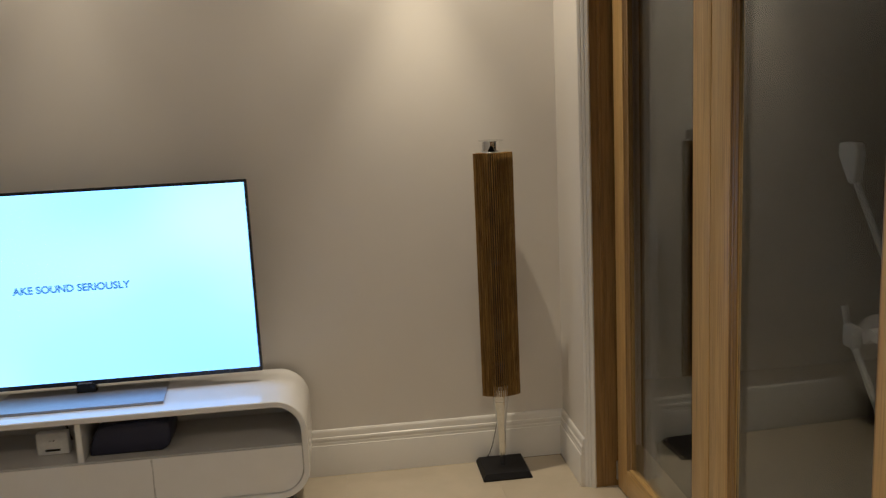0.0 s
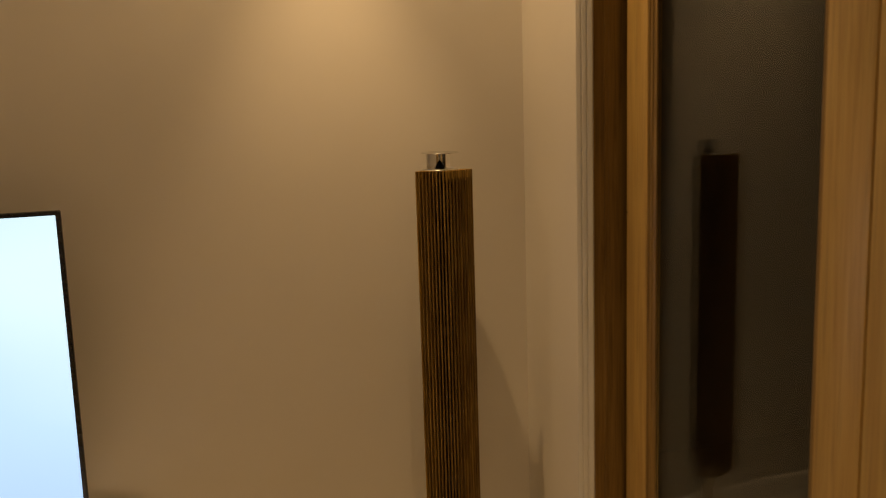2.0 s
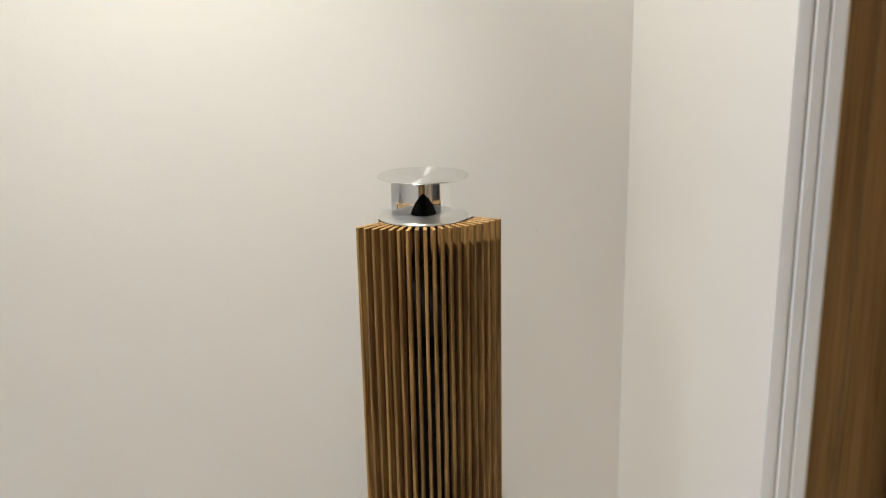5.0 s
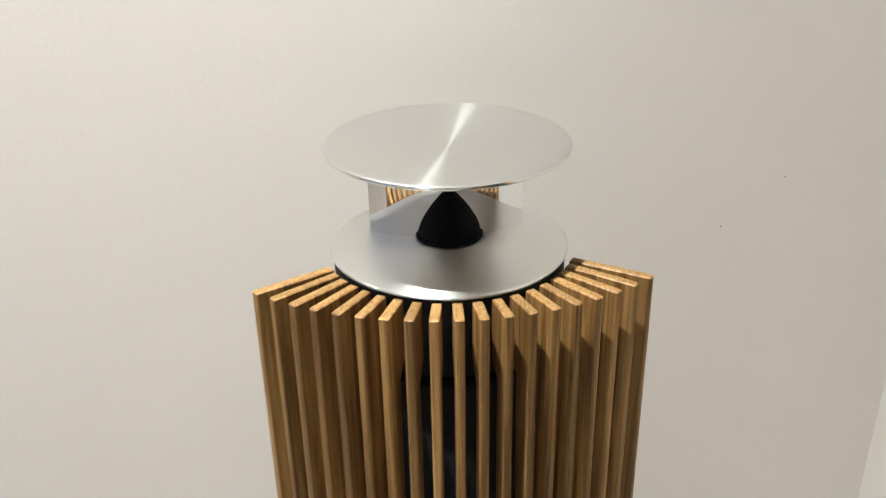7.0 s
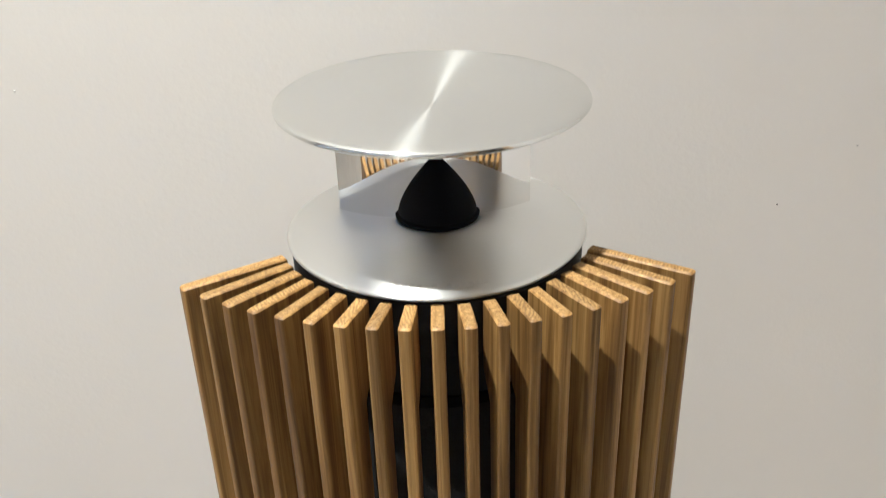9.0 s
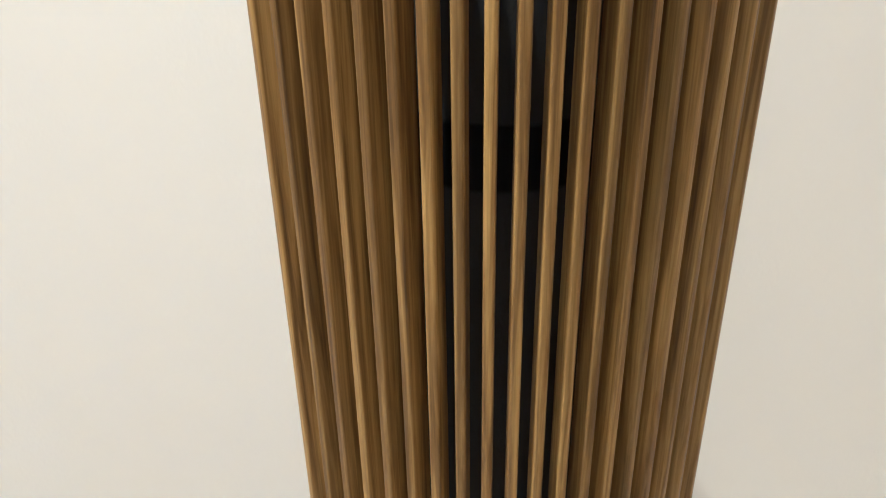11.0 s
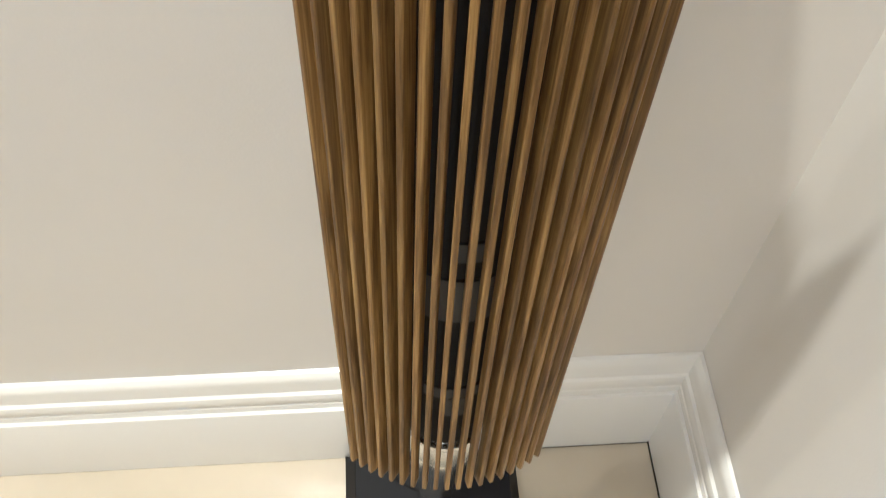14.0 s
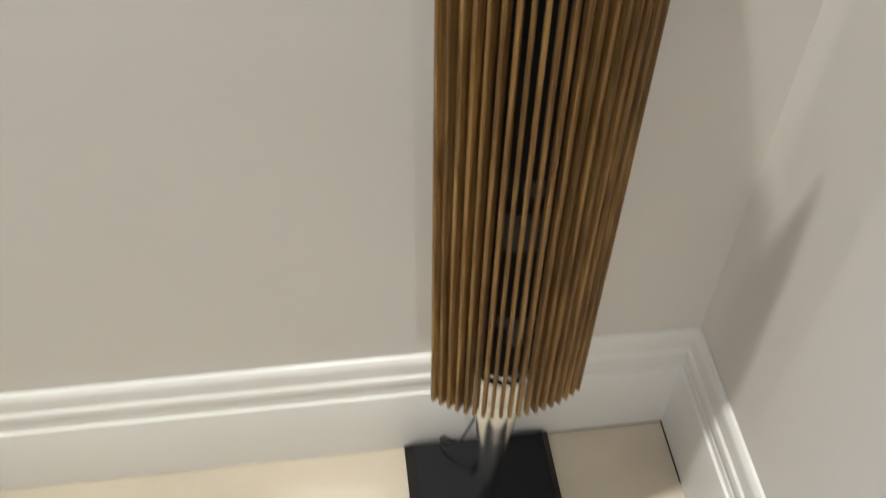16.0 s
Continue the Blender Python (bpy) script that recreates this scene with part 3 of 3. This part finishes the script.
def hoop(o, i, y0, y1, lip=0.003):
    """A closed band between an outer and an inner outline, with eased front edges."""
    bm = bmesh.new()
    k = len(o)
    mid = [((a[0] + b[0]) / 2, (a[1] + b[1]) / 2) for a, b in zip(o, i)]

    def toward(p, q, d):
        u = Vector((q[0] - p[0], q[1] - p[1])).normalized() * d
        return (p[0] + u.x, p[1] + u.y)
    loops = [(o, y1), (o, y0 + lip), ([toward(p, m, lip) for p, m in zip(o, mid)], y0), ([toward(p, m, lip) for p, m in zip(i, mid)], y0), (i, y0 + lip), (i, y1)]
    rows = [[bm.verts.new((x, y, z)) for x, z in pts] for pts, y in loops]
    for a, b in zip(rows, rows[1:] + rows[:1]):
        for j in range(k):
            bm.faces.new((a[j], a[(j + 1) % k], b[(j + 1) % k], b[j]))
    return bm


outline_o = rounded(UX0, UX1, UZ0, UZ1, UR)
outline_i = rounded(UX0 + UT, UX1 - UT, UZ0 + UT, UZ1 - UT, UR - UT)
part("shell", hoop(outline_o, outline_i, UY0, UY1), LACQUER, unit, "white lacquered rounded shell", 35)
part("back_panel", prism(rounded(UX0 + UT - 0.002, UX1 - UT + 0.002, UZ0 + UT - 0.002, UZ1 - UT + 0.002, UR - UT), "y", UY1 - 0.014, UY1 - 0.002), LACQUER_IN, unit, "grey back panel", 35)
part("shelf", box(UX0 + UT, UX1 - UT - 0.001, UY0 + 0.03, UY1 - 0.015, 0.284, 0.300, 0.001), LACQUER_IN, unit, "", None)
ZD = 0.298
low = [p for p in rounded(UX0 + UT + 0.002, UX1 - UT - 0.002, UZ0 + UT + 0.002, UZ1 - UT, UR - UT - 0.002) if p[1] < 0.225]
low.sort(key=lambda p: (p[0] > -1.6, p[1] if p[0] > -1.6 else -p[1]))
left = [p for p in low if p[0] < -1.6]
right = [p for p in low if p[0] >= -1.6]
flap = [(UX0 + UT + 0.002, ZD)] + left + right + [(UX1 - UT - 0.002, ZD)]
part("drop_front", prism(flap, "y", UY0 + 0.012, UY0 + 0.028), LACQUER, unit, "white drop front", 35)
part("seam", box(-1.2955, -1.2935, UY0 + 0.0112, UY0 + 0.013, UZ0 + UT + 0.004, ZD - 0.001), GREY_PLASTIC, unit, "thin dark joint between two fronts", None)
part("divider", box(-1.545, -1.525, UY0 + 0.03, UY1 - 0.015, 0.300, UZ1 - UT, 0.001), LACQUER, unit, "", None)
for x in (-0.98, -2.4):
    part("plinth", box(x - 0.16, x + 0.16, UY0 + 0.08, UY1 - 0.03, 0.0, UZ0, 0.003), GREY_PLASTIC, unit, "dark recessed plinth", None)

tv = thing("television", "flat television with thin black bezel showing a bright cyan screen", "television")
TX1, TX0, TZ0, TZ1, TY = -0.906, -2.191, 0.513, 1.2345, -0.045
part("case", box(TX0, TX1, TY - 0.006, TY + 0.012, TZ0, TZ1, 0.004), BEZEL, tv, "thin black bezel and case", 35)
part("rear_housing", box(TX0 + 0.16, TX1 - 0.16, TY + 0.0115, TY + 0.05, TZ0 + 0.03, TZ1 - 0.25, 0.012), BEZEL, tv, "deeper black rear housing", 35)
part("screen", box(TX0 + 0.011, TX1 - 0.011, TY - 0.0085, TY - 0.0062, TZ0 + 0.018, TZ1 - 0.010), SCREEN, tv, "glowing cyan-white screen", None)
part("maker_plate", box(-1.575, -1.525, TY - 0.0075, TY - 0.0058, TZ0 + 0.005, TZ0 + 0.011, 0.0005), STAND_GREY, tv, "small plain metal plate", None)
part("neck", box(-1.585, -1.515, TY - 0.002, TY + 0.03, UZ1 + 0.008, TZ0 + 0.05, 0.004), BEZEL, tv, "dark neck", 35)
stand = prism([(-1.855, -0.215), (-1.246, -0.215), (-1.262, 0.01), (-1.839, 0.01)], "z", UZ1 + 0.0005, UZ1 + 0.0105)
bmesh.ops.bevel(stand, geom=stand.edges[:], offset=0.0015, segments=2, profile=0.5, affect="EDGES")
part("stand", stand, STAND_GREY, tv, "flat silver metal stand", 35)
words = bpy.data.curves.new("caption", "FONT")
words.body, words.size, words.align_x, words.extrude = "AKE SOUND SERIOUSLY", 0.0375, "RIGHT", 0.0004
words.offset = 0.0012
words.materials.append(INK)
cap = new("caption", words)
cap.matrix_world = pose(-1.352, TY - 0.0098, 0.868, 90, 0, 0)
cap.parent = tv
tagged(cap, "dark blue capital letters on the screen")

# things on the open shelf
bag = thing("storage_pouch", "dark navy fabric pouch slumped on the open shelf", "pouch")
prof = [(-0.145, 0.0), (0.11, 0.0), (0.135, 0.018), (0.145, 0.06), (0.14, 0.105), (0.06, 0.118), (-0.05, 0.112), (-0.105, 0.105), (-0.135, 0.05)]
bm = prism(prof, "y", -0.08, 0.08)
bmesh.ops.bevel(bm, geom=bm.edges[:], offset=0.010, segments=3, profile=0.5, affect="EDGES")
part("body", bm, NAVY, bag, "", 60)
bag.matrix_world = pose(-1.375, -0.14, 0.3005)
router = thing("router", "small white box with a dark slot on the open shelf", "router")
part("case", box(-0.055, 0.055, -0.018, 0.018, 0.0, 0.082, 0.005), WHITE_PLASTIC, router, "", 35)
part("slot", box(-0.026, 0.026, -0.0192, -0.0178, 0.014, 0.022), BEZEL, router, "dark slot", None)
for dx in (-0.006, 0.006):
    part("indicator", box(dx - 0.002, dx + 0.002, -0.0192, -0.0178, 0.050, 0.056), BEZEL, router, "small dark dot", None)
router.matrix_world = pose(-1.655, -0.15, 0.3005)
cord = tagged(part("cord", tube([(-1.60, -0.12, 0.335), (-1.66, -0.05, 0.41), (-1.76, -0.10, 0.425), (-1.90, -0.06, 0.36), (-2.0, -0.02, 0.306)], 0.003), RUBBER), "loose black cable on the open shelf", "cable")

# tiny flaws: specks on the wall and a screw hole in the door edge
for sx, sz, size in ((0.1620, 1.2200, 0.0005), (0.1950, 1.2480, 0.0004), (0.1330, 1.3400, 0.0006), (-0.1750, 1.2900, 0.0006), (-0.2380, 1.2560, 0.0004)):
    speck = bmesh.new()
    bmesh.ops.create_icosphere(speck, subdivisions=2, radius=size)
    bmesh.ops.scale(speck, vec=(1.0, 0.5, 0.8), verts=speck.verts)
    tagged(part("wall_speck", speck, GREY_PLASTIC if sx > 0.15 else WALL), "tiny speck in the wall paint", "speck", "specks in the paint").matrix_world = pose(sx, YW, sz)
hole = lathe([(0.0, 0.0), (0.0022, 0.0), (0.0026, 0.0004), (0.0022, 0.0008), (0.0, 0.0008)], 16)
tagged(part("screw_plug", hole, RUBBER), "small dark screw plug on the oak door edge", "screw plug").matrix_world = pose(0.3966, -0.2545, 1.1670, 0, -90, 0)

# floor tiles with hairline joints, cut at the walls
TILE = 0.59
tile_meshes = {}
for ix in range(-8, 2):
    for iy in range(-10, 2):
        x0, x1 = max(-0.035 + ix * TILE, X0 - 0.1), min(-0.035 + (ix + 1) * TILE, 0.62)
        y0, y1 = max(-0.42 + iy * TILE, Y0 - 0.1), min(-0.42 + (iy + 1) * TILE, YW + 0.1)
        if x1 - x0 < 0.02 or y1 - y0 < 0.02:
            continue
        size = (round(x1 - x0, 3), round(y1 - y0, 3))
        if size not in tile_meshes:
            tile_meshes[size] = mesh_of("tile", box(0.0005, size[0] - 0.0005, 0.0005, size[1] - 0.0005, -0.009, 0.0, 0.0005, 1), FLOOR)
        tile = new("tile", tile_meshes[size])
        tile.matrix_world = pose(x0, y0, 0)
        tile.parent = structure_floor
